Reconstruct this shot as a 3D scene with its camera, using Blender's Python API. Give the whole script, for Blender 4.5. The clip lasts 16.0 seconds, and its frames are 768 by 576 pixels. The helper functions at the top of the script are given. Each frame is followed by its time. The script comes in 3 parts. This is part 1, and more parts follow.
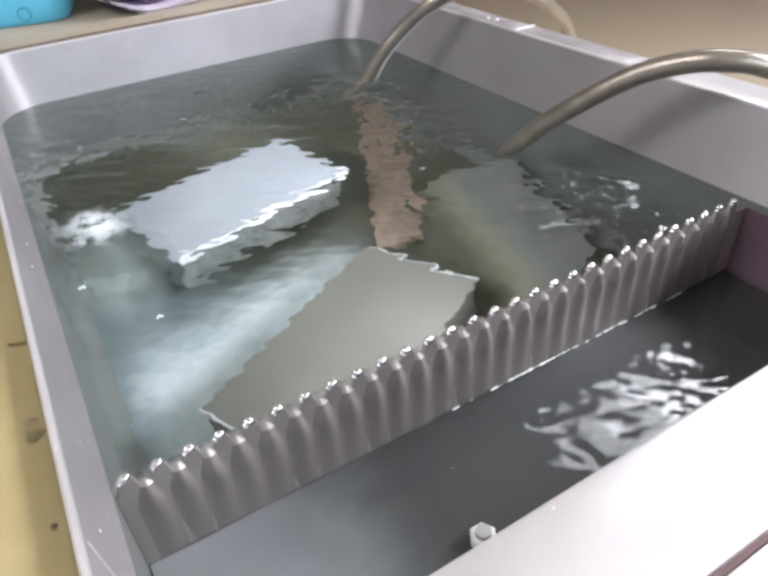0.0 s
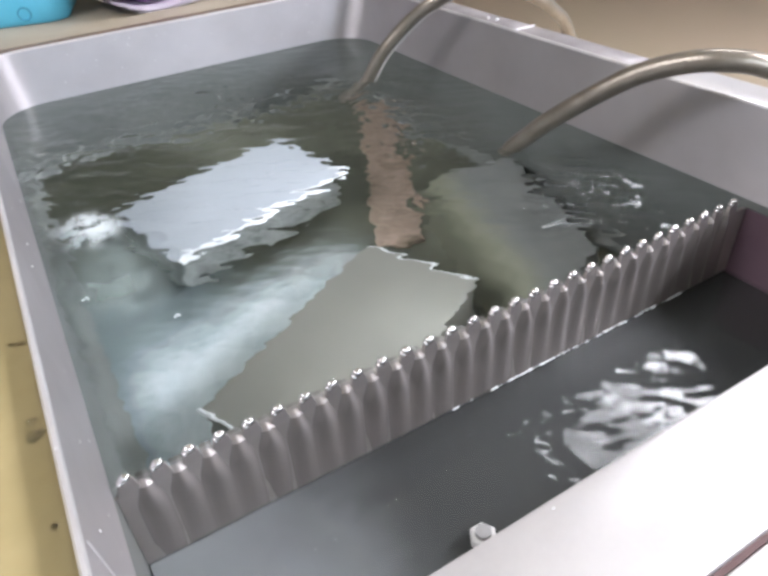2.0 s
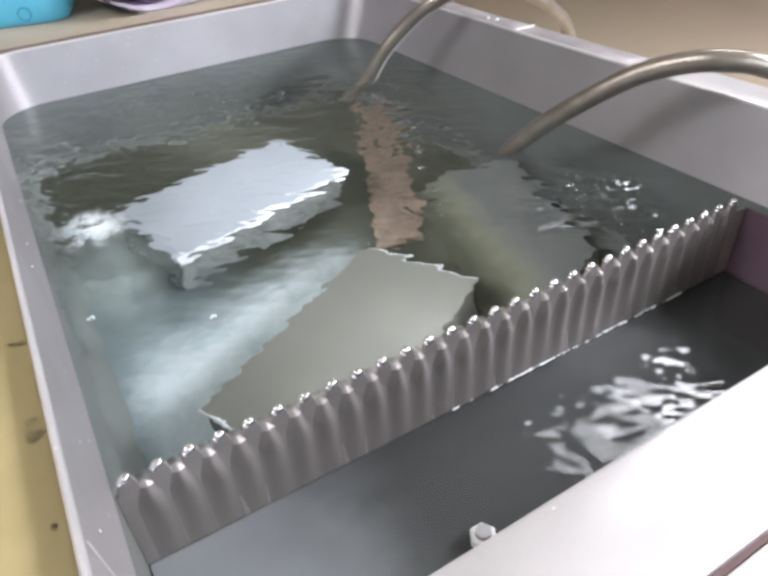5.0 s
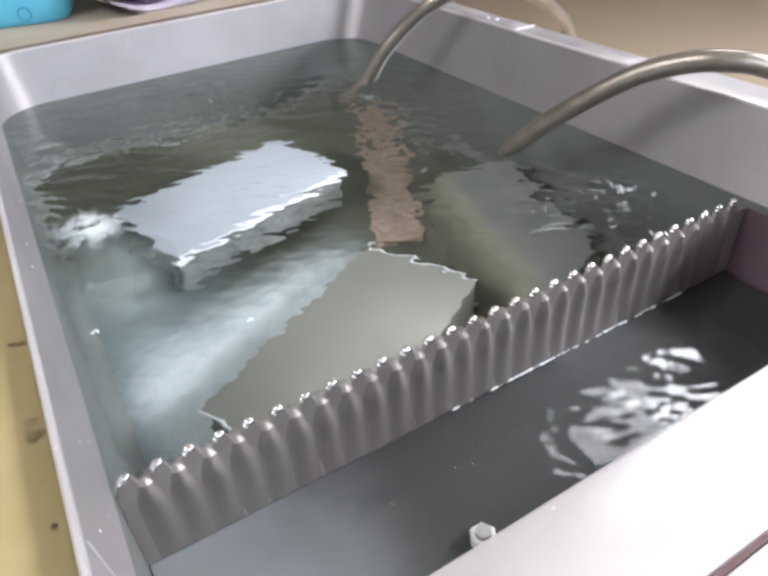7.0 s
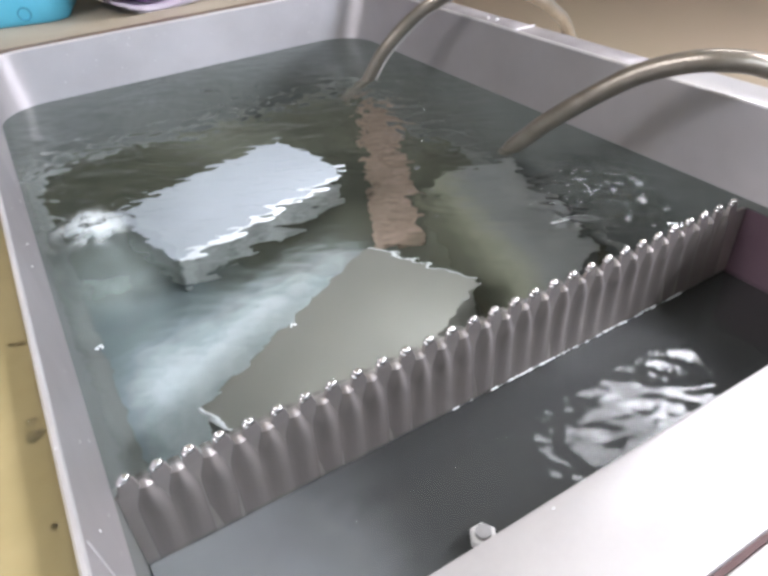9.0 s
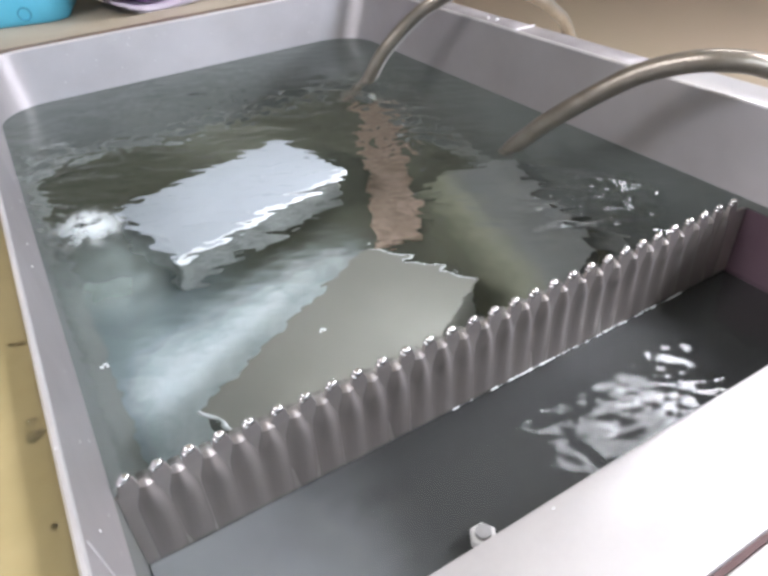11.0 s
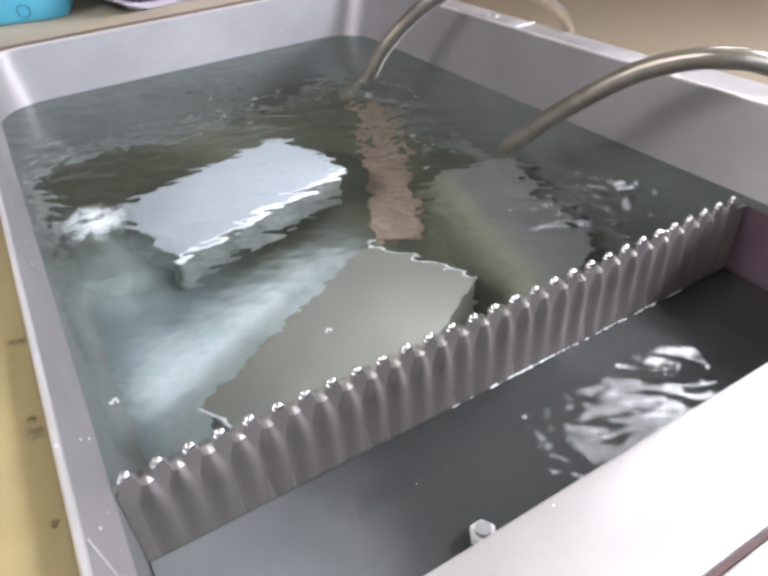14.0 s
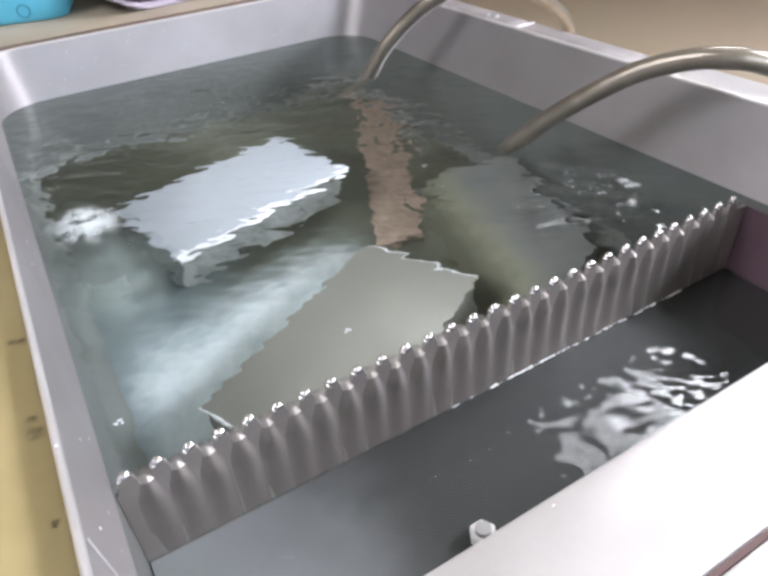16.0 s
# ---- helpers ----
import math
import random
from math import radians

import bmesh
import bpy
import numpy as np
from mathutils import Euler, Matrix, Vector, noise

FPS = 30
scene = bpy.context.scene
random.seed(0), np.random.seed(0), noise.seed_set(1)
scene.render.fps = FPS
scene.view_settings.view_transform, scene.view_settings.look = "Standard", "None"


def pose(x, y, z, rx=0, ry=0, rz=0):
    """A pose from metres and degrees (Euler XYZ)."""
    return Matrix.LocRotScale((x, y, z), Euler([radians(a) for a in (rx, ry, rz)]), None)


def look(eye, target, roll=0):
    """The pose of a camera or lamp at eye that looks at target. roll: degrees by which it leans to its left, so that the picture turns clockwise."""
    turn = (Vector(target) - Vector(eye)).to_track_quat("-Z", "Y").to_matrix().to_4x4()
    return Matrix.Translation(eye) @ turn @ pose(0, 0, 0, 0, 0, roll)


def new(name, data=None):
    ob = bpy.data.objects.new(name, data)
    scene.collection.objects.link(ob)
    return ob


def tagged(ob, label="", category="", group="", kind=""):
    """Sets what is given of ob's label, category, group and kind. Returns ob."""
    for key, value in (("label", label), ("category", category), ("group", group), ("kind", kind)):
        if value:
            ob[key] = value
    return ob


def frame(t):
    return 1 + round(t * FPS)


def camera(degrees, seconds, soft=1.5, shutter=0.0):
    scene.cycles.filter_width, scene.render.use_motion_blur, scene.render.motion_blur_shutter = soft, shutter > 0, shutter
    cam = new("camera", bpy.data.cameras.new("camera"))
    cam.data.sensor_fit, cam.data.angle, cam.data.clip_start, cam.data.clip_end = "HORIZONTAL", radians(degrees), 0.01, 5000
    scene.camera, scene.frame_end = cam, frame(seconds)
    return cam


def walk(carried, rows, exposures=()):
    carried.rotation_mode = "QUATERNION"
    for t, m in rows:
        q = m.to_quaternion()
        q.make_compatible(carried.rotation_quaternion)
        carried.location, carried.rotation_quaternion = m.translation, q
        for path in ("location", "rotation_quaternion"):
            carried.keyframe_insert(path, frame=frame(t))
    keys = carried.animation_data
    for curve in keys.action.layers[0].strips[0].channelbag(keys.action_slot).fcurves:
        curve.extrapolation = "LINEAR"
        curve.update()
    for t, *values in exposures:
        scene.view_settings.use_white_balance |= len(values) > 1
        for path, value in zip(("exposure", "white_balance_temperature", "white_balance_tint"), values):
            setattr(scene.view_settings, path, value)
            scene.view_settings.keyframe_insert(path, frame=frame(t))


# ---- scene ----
cam = camera(61.41, 16.0, soft=3.3)
EYE = (0.0292, -0.2536, 0.2672)
WALK = [
    (0.0, pose(*EYE, 53.771, 3.635, -30.831)),
    (13.05, pose(*EYE, 53.771, 3.635, -30.831)),
    (13.5, pose(*EYE, 53.62, 3.66, -30.88)),
    (13.95, pose(*EYE, 53.555, 3.64, -30.85)),
    (16.0, pose(*EYE, 53.555, 3.63, -30.84)),
]
walk(cam, WALK, exposures=[(0.0, 0.0, 6080, 14), (16.0, 0.0, 6080, 14)])

# ---- fitted plan (metres; z = 0 is the water level of the large basin) ----
RIM = 0.067            # rim above the water
LOW = -0.063           # water level in the overflow trough
BED = -0.185           # floor of the large basin
X0, X1, YB, YF = 0.0, 0.5, 0.66, -0.158
CORNER = 0.060         # radius of the tank's upright corners
PITCH = 0.01692        # weir teeth

# ---- light ----
world = bpy.data.worlds.new("world")
scene.world = world
world.use_nodes = True
wn = world.node_tree
sky = wn.nodes.new("ShaderNodeTexSky")
sky.sky_type = "NISHITA"
sky.sun_disc = False
sky.sun_elevation, sky.sun_rotation = radians(40), radians(20)
wn.links.new(sky.outputs[0], wn.nodes["Background"].inputs[0])
wn.nodes["Background"].inputs[1].default_value = 0.12


def area_lamp(name, m, sx, sy, watts, colour):
    data = bpy.data.lights.new(name, "AREA")
    data.shape, data.size, data.size_y, data.energy, data.color = "RECTANGLE", sx, sy, watts, colour
    ob = new(name, data)
    ob.matrix_world = m
    return ob


# fill light in the added, unseen window behind the camera, and the ceiling panels
area_lamp("window_fill", look((0.65, -2.16, 1.0), (0.25, 0.3, 0.0)), 1.9, 0.95, 10, (0.90, 0.94, 1.0))
area_lamp("unseen_panel_light", look((2.15, -0.72, 1.555), (2.15, -0.72, 0.0)), 0.95, 0.75, 130, (0.99, 0.97, 1.0))
# West panel: out of view, added to brighten the tank's right wall.
area_lamp("unseen_panel_light", look((-1.2, 0.2, 1.555), (-1.2, 0.2, 0.0)), 0.95, 0.75, 28, (1.0, 0.95, 0.93))


# ---- materials ----
def material(name):
    m = bpy.data.materials.new(name)
    m.use_nodes = True
    return m, m.node_tree, m.node_tree.nodes["Principled BSDF"]


def link(nt, a, b):
    nt.links.new(a, b)


def noise_tex(nt, scale, detail=3.0, rough=0.55, stretch=(1, 1, 1), coord="Object"):
    tc = nt.nodes.new("ShaderNodeTexCoord")
    mp = nt.nodes.new("ShaderNodeMapping")
    mp.inputs["Scale"].default_value = stretch
    tx = nt.nodes.new("ShaderNodeTexNoise")
    tx.inputs["Scale"].default_value, tx.inputs["Detail"].default_value, tx.inputs["Roughness"].default_value = scale, detail, rough
    link(nt, tc.outputs[coord], mp.inputs[0])
    link(nt, mp.outputs[0], tx.inputs["Vector"])
    return tx.outputs["Fac"]


def ramp(nt, fac, stops):
    r = nt.nodes.new("ShaderNodeValToRGB")
    e = r.color_ramp.elements
    while len(e) < len(stops):
        e.new(0.5)
    for el, (p, c) in zip(e, stops):
        el.position = p
        el.color = (*c, 1) if len(c) == 3 else c
    link(nt, fac, r.inputs[0])
    return r.outputs[0]


def span(nt, fac, lo, hi):
    r = nt.nodes.new("ShaderNodeMapRange")
    r.inputs["To Min"].default_value, r.inputs["To Max"].default_value = lo, hi
    link(nt, fac, r.inputs[0])
    return r.outputs[0]


def mixed(nt, fac, a, b):
    m = nt.nodes.new("ShaderNodeMix")
    m.data_type = "RGBA"
    link(nt, fac, m.inputs[0])
    for sock, v in ((m.inputs[6], a), (m.inputs[7], b)):
        if isinstance(v, tuple):
            sock.default_value = (*v, 1)
        else:
            link(nt, v, sock)
    return m.outputs[2]


def bump(nt, bsdf, fac, strength, dist):
    b = nt.nodes.new("ShaderNodeBump")
    b.inputs["Strength"].default_value, b.inputs["Distance"].default_value = strength, dist
    link(nt, fac, b.inputs["Height"])
    link(nt, b.outputs[0], bsdf.inputs["Normal"])


def plain(name, c1, c2, rough=0.5, metal=0.0, scale=20, fine=300, relief=0.0003, stretch=(1, 1, 1), rough_to=None, strength=0.4):
    """A surface with blotches, fine grain and relief."""
    m, nt, p = material(name)
    big = noise_tex(nt, scale, 4, 0.6)
    small = noise_tex(nt, fine, 2, 0.5, stretch)
    col = mixed(nt, span(nt, small, -0.1, 0.5), ramp(nt, big, [(0.3, c1), (0.7, c2)]), c2)
    link(nt, col, p.inputs["Base Color"])
    p.inputs["Metallic"].default_value = metal
    link(nt, span(nt, big, rough, rough_to or rough + 0.12), p.inputs["Roughness"])
    bump(nt, p, small, strength, relief)
    return m


STEEL = plain("brushed_steel", (0.43, 0.415, 0.42), (0.60, 0.58, 0.59), 0.46, 0.68, 6, 160, 0.0001, (14, 14, 0.6), 0.54, 0.25)
def brush(m, amount):
    """Turns the gloss upright, as on steel brushed lengthwise."""
    nt = m.node_tree
    p = nt.nodes["Principled BSDF"]
    tg = nt.nodes.new("ShaderNodeTangent")
    tg.direction_type, tg.axis = "RADIAL", "Z"
    p.inputs["Anisotropic"].default_value = amount
    p.inputs["Anisotropic Rotation"].default_value = 0.25
    link(nt, tg.outputs[0], p.inputs["Tangent"])


brush(STEEL, 0.9)
STEEL_TOP = plain("polished_steel", (0.66, 0.65, 0.65), (0.78, 0.77, 0.77), 0.28, 0.6, 12, 400, 0.0001, (1, 1, 1), 0.4, 0.15)
WEIR_STEEL = plain("weir_steel", (0.38, 0.35, 0.335), (0.48, 0.445, 0.425), 0.33, 0.65, 25, 220, 0.0001, (6, 6, 0.5), 0.48, 0.2)
MOTTLED_SHADED = plain("mottled_shaded_grey", (0.12, 0.13, 0.12), (0.44, 0.46, 0.44), 0.55, 0.1, 45, 300, 0.0004)
EDGE_GLINT = plain("edge_glint", (0.66, 0.68, 0.68), (0.90, 0.92, 0.93), 0.4, 0.2, 90, 300, 0.0001)
SHINY = plain("wet_steel", (0.70, 0.69, 0.68), (0.80, 0.79, 0.78), 0.10, 0.9, 60, 300, 0.00005, (1, 1, 1), 0.2, 0.1)
SLATE = plain("slate_dimmed_steel", (0.065, 0.068, 0.075), (0.095, 0.10, 0.11), 0.5, 0.2, 12, 200, 0.0002)
FLANGE = plain("dirty_steel", (0.24, 0.22, 0.22), (0.40, 0.38, 0.385), 0.4, 0.6, 40, 260, 0.0002)
MAUVE_REFLECTION = plain("mauve_reflection_steel", (0.18, 0.115, 0.145), (0.26, 0.175, 0.21), 0.34, 0.5, 9, 160, 0.0001, (14, 14, 0.6), 0.5, 0.25)
LIT_STEEL = plain("lit_bluish_steel", (0.42, 0.45, 0.485), (0.52, 0.555, 0.59), 0.4, 0.25, 9, 500, 0.00005, (1, 1, 1), 0.5, 0.1)
BOX_STEEL = plain("matt_steel", (0.27, 0.265, 0.235), (0.335, 0.33, 0.29), 0.42, 0.4, 9, 500, 0.00005, (1, 1, 1), 0.5, 0.1)
DIMMED = plain("dimmed_steel", (0.150, 0.163, 0.152), (0.238, 0.25, 0.236), 0.5, 0.3, 9, 160, 0.0002, (3, 3, 1), 0.65)
COPPER = plain("brown_pink_panel", (0.15, 0.125, 0.08), (0.52, 0.385, 0.315), 0.55, 0.15, 42, 260, 0.0004)
HOSE_M = plain("hose_jacket", (0.23, 0.205, 0.165), (0.32, 0.288, 0.24), 0.24, 0.65, 60, 700, 0.0002, (1, 1, 1), 0.42, 0.5)
WIRE_M = plain("wire_jacket", (0.62, 0.60, 0.56), (0.72, 0.70, 0.66), 0.3, 0.1, 40, 500, 0.0001)
BEIGE = plain("yellow_laminate", (0.25, 0.20, 0.085), (0.37, 0.305, 0.155), 0.3, 0.0, 7, 90, 0.0002, (1, 1, 1), 0.5)
CREAM = plain("cream_worktop", (0.25, 0.215, 0.155), (0.34, 0.30, 0.23), 0.4, 0.0, 10, 200, 0.0001)
BROWN = plain("brown_edging", (0.10, 0.07, 0.05), (0.17, 0.12, 0.09), 0.5, 0.0, 20, 200, 0.0002)
BLUE = plain("blue_plastic", (0.08, 0.42, 0.60), (0.13, 0.52, 0.70), 0.35, 0.0, 15, 400, 0.0001)
NAVY = plain("deep_blue_plastic", (0.03, 0.20, 0.32), (0.05, 0.27, 0.42), 0.35, 0.0, 15, 400, 0.0001)
WHITE_P = plain("white_film", (0.66, 0.62, 0.66), (0.78, 0.74, 0.77), 0.4, 0.0, 15, 300, 0.0001)
PURPLE = plain("purple_cloth", (0.10, 0.04, 0.16), (0.36, 0.20, 0.44), 0.7, 0.0, 25, 300, 0.0006)
FLOOR_M = plain("floor_vinyl", (0.49, 0.42, 0.285), (0.56, 0.45, 0.34), 0.6, 0.0, 0.5, 60, 0.0002)
WALL_M = plain("painted_wall", (0.42, 0.42, 0.425), (0.49, 0.49, 0.495), 0.7, 0.0, 2, 120, 0.0003)
CEIL_M = plain("ceiling_paint", (0.50, 0.49, 0.43), (0.58, 0.57, 0.51), 0.8, 0.0, 2, 120, 0.0003)
DARK_WALL_M = plain("dark_wall", (0.13, 0.13, 0.105), (0.19, 0.185, 0.15), 0.7, 0.0, 2, 120, 0.0003)
FRAME_M = plain("white_frame", (0.72, 0.72, 0.70), (0.8, 0.8, 0.78), 0.4, 0.0, 8, 200, 0.0001)
PALE = plain("pale_plastic", (0.60, 0.60, 0.58), (0.74, 0.74, 0.72), 0.35, 0.0, 40, 300, 0.0001)
GREYP = plain("grey_plastic", (0.22, 0.22, 0.21), (0.34, 0.34, 0.33), 0.5, 0.0, 60, 300, 0.0001)
RUST = plain("seam_sealant", (0.075, 0.04, 0.04), (0.13, 0.075, 0.07), 0.6, 0.0, 30, 300, 0.0002)


def math_node(nt, op, a, b, c=None):
    n = nt.nodes.new("ShaderNodeMath")
    n.operation = op
    for sock, v in zip(n.inputs, (a, b, c)):
        if v is None:
            continue
        if isinstance(v, (int, float)):
            sock.default_value = v
        else:
            link(nt, v, sock)
    return n.outputs[0]


def smooth_step(nt, v, lo, hi, a=0.0, b=1.0):
    r = nt.nodes.new("ShaderNodeMapRange")
    r.interpolation_type = "SMOOTHSTEP"
    for k, q in (("From Min", lo), ("From Max", hi), ("To Min", a), ("To Max", b)):
        r.inputs[k].default_value = q
    link(nt, v, r.inputs[0])
    return r.outputs[0]


def bed_material():
    """Basin floor: dull algae-grown steel and pale scale; lit pool and shade painted in."""
    m, nt, p = material("lit_and_shaded_floor")
    tc = nt.nodes.new("ShaderNodeTexCoord")
    sep = nt.nodes.new("ShaderNodeSeparateXYZ")
    link(nt, tc.outputs["Object"], sep.inputs[0])
    x, y = sep.outputs["X"], sep.outputs["Y"]
    n = noise_tex(nt, 16, 4, 0.6)
    soft = noise_tex(nt, 22, 3, 0.5)
    # Mask follows the pale box: bright lit floor before it, painted shade beside it.
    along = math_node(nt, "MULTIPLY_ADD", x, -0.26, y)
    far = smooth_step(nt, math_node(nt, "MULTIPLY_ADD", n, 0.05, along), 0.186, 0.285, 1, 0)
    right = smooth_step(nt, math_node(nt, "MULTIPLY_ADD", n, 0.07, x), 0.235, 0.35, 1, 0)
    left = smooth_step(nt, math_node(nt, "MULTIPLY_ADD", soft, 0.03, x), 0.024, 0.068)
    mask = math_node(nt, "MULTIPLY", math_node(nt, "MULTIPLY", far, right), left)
    fine = noise_tex(nt, 30, 5, 0.55)
    lit_scale = ramp(nt, fine, [(0.3, (0.52, 0.61, 0.63)), (0.7, (0.80, 0.86, 0.87))])
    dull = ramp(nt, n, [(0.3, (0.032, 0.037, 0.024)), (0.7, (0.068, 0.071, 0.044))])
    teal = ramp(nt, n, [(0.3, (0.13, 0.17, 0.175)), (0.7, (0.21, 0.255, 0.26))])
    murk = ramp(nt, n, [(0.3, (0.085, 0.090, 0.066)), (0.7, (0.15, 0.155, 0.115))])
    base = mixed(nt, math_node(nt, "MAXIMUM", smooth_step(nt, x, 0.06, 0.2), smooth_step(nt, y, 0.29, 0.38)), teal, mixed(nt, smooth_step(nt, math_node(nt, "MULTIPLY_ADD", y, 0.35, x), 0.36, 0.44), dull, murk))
    link(nt, mixed(nt, mask, base, lit_scale), p.inputs["Base Color"])
    p.inputs["Roughness"].default_value = 0.6
    bump(nt, p, fine, 0.3, 0.001)
    return m


BED_M = bed_material()


def trough_material():
    """Trough floor: grey steel, with the side wall's shade painted over one end."""
    m, nt, p = material("trough_floor")
    tc = nt.nodes.new("ShaderNodeTexCoord")
    sep = nt.nodes.new("ShaderNodeSeparateXYZ")
    link(nt, tc.outputs["Object"], sep.inputs[0])
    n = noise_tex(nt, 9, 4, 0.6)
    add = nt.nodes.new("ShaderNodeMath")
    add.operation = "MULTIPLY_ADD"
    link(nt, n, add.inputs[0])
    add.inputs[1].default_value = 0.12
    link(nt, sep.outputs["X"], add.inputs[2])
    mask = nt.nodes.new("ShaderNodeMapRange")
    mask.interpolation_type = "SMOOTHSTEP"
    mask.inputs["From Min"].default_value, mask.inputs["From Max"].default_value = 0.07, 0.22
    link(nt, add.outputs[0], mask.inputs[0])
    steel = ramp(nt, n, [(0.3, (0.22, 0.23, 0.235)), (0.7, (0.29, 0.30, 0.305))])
    # Near-black colour stands for the shaded end of the trough.
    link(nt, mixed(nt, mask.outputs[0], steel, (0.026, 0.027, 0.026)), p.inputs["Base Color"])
    p.inputs["Roughness"].default_value = 0.85
    bump(nt, p, noise_tex(nt, 150, 3), 0.2, 0.0004)
    return m


TROUGH = trough_material()


def water_material(name, tint, scale, strength):
    m = bpy.data.materials.new(name)
    m.use_nodes = True
    nt = m.node_tree
    nt.nodes.remove(nt.nodes["Principled BSDF"])
    g = nt.nodes.new("ShaderNodeBsdfGlass")
    g.inputs["Color"].default_value = (*tint, 1)
    g.inputs["IOR"].default_value = 1.33
    g.inputs["Roughness"].default_value = 0.0
    n = noise_tex(nt, scale, 2, 0.5)
    bump(nt, g, n, strength, 0.002)
    link(nt, g.outputs[0], nt.nodes["Material Output"].inputs[0])
    return m


WATER = water_material("tank_water", (0.76, 0.79, 0.78), 110, 0.08)
WATER_LOW = water_material("trough_water", (0.82, 0.84, 0.83), 45, 0.03)
DROP = water_material("drop_water", (0.9, 0.9, 0.9), 120, 0.1)


def film_material():
    """A film of running water over steel: half see-through, with a wet gloss."""
    m, nt, p = material("running_film")
    p.inputs["Base Color"].default_value = (0.335, 0.31, 0.295, 1)
    p.inputs["Metallic"].default_value = 0.35
    p.inputs["Roughness"].default_value = 0.36
    bump(nt, p, noise_tex(nt, 200, 2, 0.5, (1, 1, 0.2)), 0.3, 0.001)
    clear = nt.nodes.new("ShaderNodeBsdfTransparent")
    mx = nt.nodes.new("ShaderNodeMixShader")
    mx.inputs[0].default_value = 0.8
    link(nt, clear.outputs[0], mx.inputs[1])
    link(nt, p.outputs[0], mx.inputs[2])
    link(nt, mx.outputs[0], nt.nodes["Material Output"].inputs[0])
    return m


SPILL = film_material()


def glow(name, colour, strength):
    m = bpy.data.materials.new(name)
    m.use_nodes = True
    nt = m.node_tree
    nt.nodes.remove(nt.nodes["Principled BSDF"])
    e = nt.nodes.new("ShaderNodeEmission")
    e.inputs[0].default_value, e.inputs[1].default_value = (*colour, 1), strength
    link(nt, e.outputs[0], nt.nodes["Material Output"].inputs[0])
    return m


# ---- mesh helpers ----
def mesh_of(bm, mat, smooth=True):
    me = bpy.data.meshes.new("mesh")
    bmesh.ops.recalc_face_normals(bm, faces=bm.faces)
    bm.to_mesh(me)
    bm.free()
    me.materials.append(mat)
    if smooth:
        me.polygons.foreach_set("use_smooth", [True] * len(me.polygons))
        me.set_sharp_from_angle(angle=radians(35))
    return me


def part(name, bm, mat, parent=None, label=""):
    ob = new(name, mesh_of(bm, mat))
    ob.parent = parent
    return tagged(ob, label)


def box(sx, sy, sz, at=(0, 0, 0), bevel=0.0, seg=2):
    """A box whose base centre is at the given place."""
    bm = bmesh.new()
    bmesh.ops.create_cube(bm, size=1, matrix=Matrix.Translation((at[0], at[1], at[2] + sz / 2)) @ Matrix.Diagonal((sx, sy, sz, 1)))
    if bevel:
        bmesh.ops.bevel(bm, geom=bm.edges[:], offset=bevel, segments=seg, affect="EDGES", profile=0.5)
    return bm


def slab(x0, x1, y0, y1, z0, z1, bevel=0.0):
    return box(x1 - x0, y1 - y0, z1 - z0, ((x0 + x1) / 2, (y0 + y1) / 2, z0), bevel)


def tube(points, radius, sides=14, ridge=0.0, caps=True):
    """A round tube along a smooth line through the points; ridge makes ring-shaped ribs."""
    pts = [Vector(p) for p in points]
    line = []
    for i in range(len(pts) - 1):
        a, b, c, e = pts[max(i - 1, 0)], pts[i], pts[i + 1], pts[min(i + 2, len(pts) - 1)]
        steps = max(2, int((c - b).length / (radius * (0.25 if ridge else 0.7))))
        for k in range(steps):
            t = k / steps
            line.append(0.5 * ((2 * b) + (c - a) * t + (2 * a - 5 * b + 4 * c - e) * t * t + (3 * b - a - 3 * c + e) * t ** 3))
    line.append(pts[-1])
    bm = bmesh.new()
    rings = []
    up = Vector((0.13, 0.95, 0.2))
    for i, q in enumerate(line):
        d = (line[min(i + 1, len(line) - 1)] - line[max(i - 1, 0)]).normalized()
        u = (up - d * up.dot(d)).normalized()
        v = d.cross(u)
        r = radius + (ridge if i % 2 else 0)
        rings.append([bm.verts.new(q + r * (u * math.cos(2 * math.pi * s / sides) + v * math.sin(2 * math.pi * s / sides))) for s in range(sides)])
    for a, b in zip(rings, rings[1:]):
        for s in range(sides):
            bm.faces.new((a[s], a[(s + 1) % sides], b[(s + 1) % sides], b[s]))
    if caps:
        bm.faces.new(rings[0])
        bm.faces.new(rings[-1][::-1])
    return bm


def lathe(profile, sides=20):
    """A turned shape from (radius, height) pairs."""
    bm = bmesh.new()
    rings = [[bm.verts.new((r * math.cos(2 * math.pi * s / sides), r * math.sin(2 * math.pi * s / sides), z)) for s in range(sides)] for r, z in profile]
    for a, b in zip(rings, rings[1:]):
        for s in range(sides):
            bm.faces.new((a[s], a[(s + 1) % sides], b[(s + 1) % sides], b[s]))
    bm.faces.new(rings[0][::-1])
    bm.faces.new(rings[-1])
    return bm


def ring_points(x0, x1, y0, y1, r, z, seg=8):
    out = []
    for cx, cy, a0 in ((x1 - r, y1 - r, 0), (x0 + r, y1 - r, 90), (x0 + r, y0 + r, 180), (x1 - r, y0 + r, 270)):
        for k in range(seg + 1):
            a = radians(a0 + 90 * k / seg)
            out.append(Vector((cx + r * math.cos(a), cy + r * math.sin(a), z)))
    return out


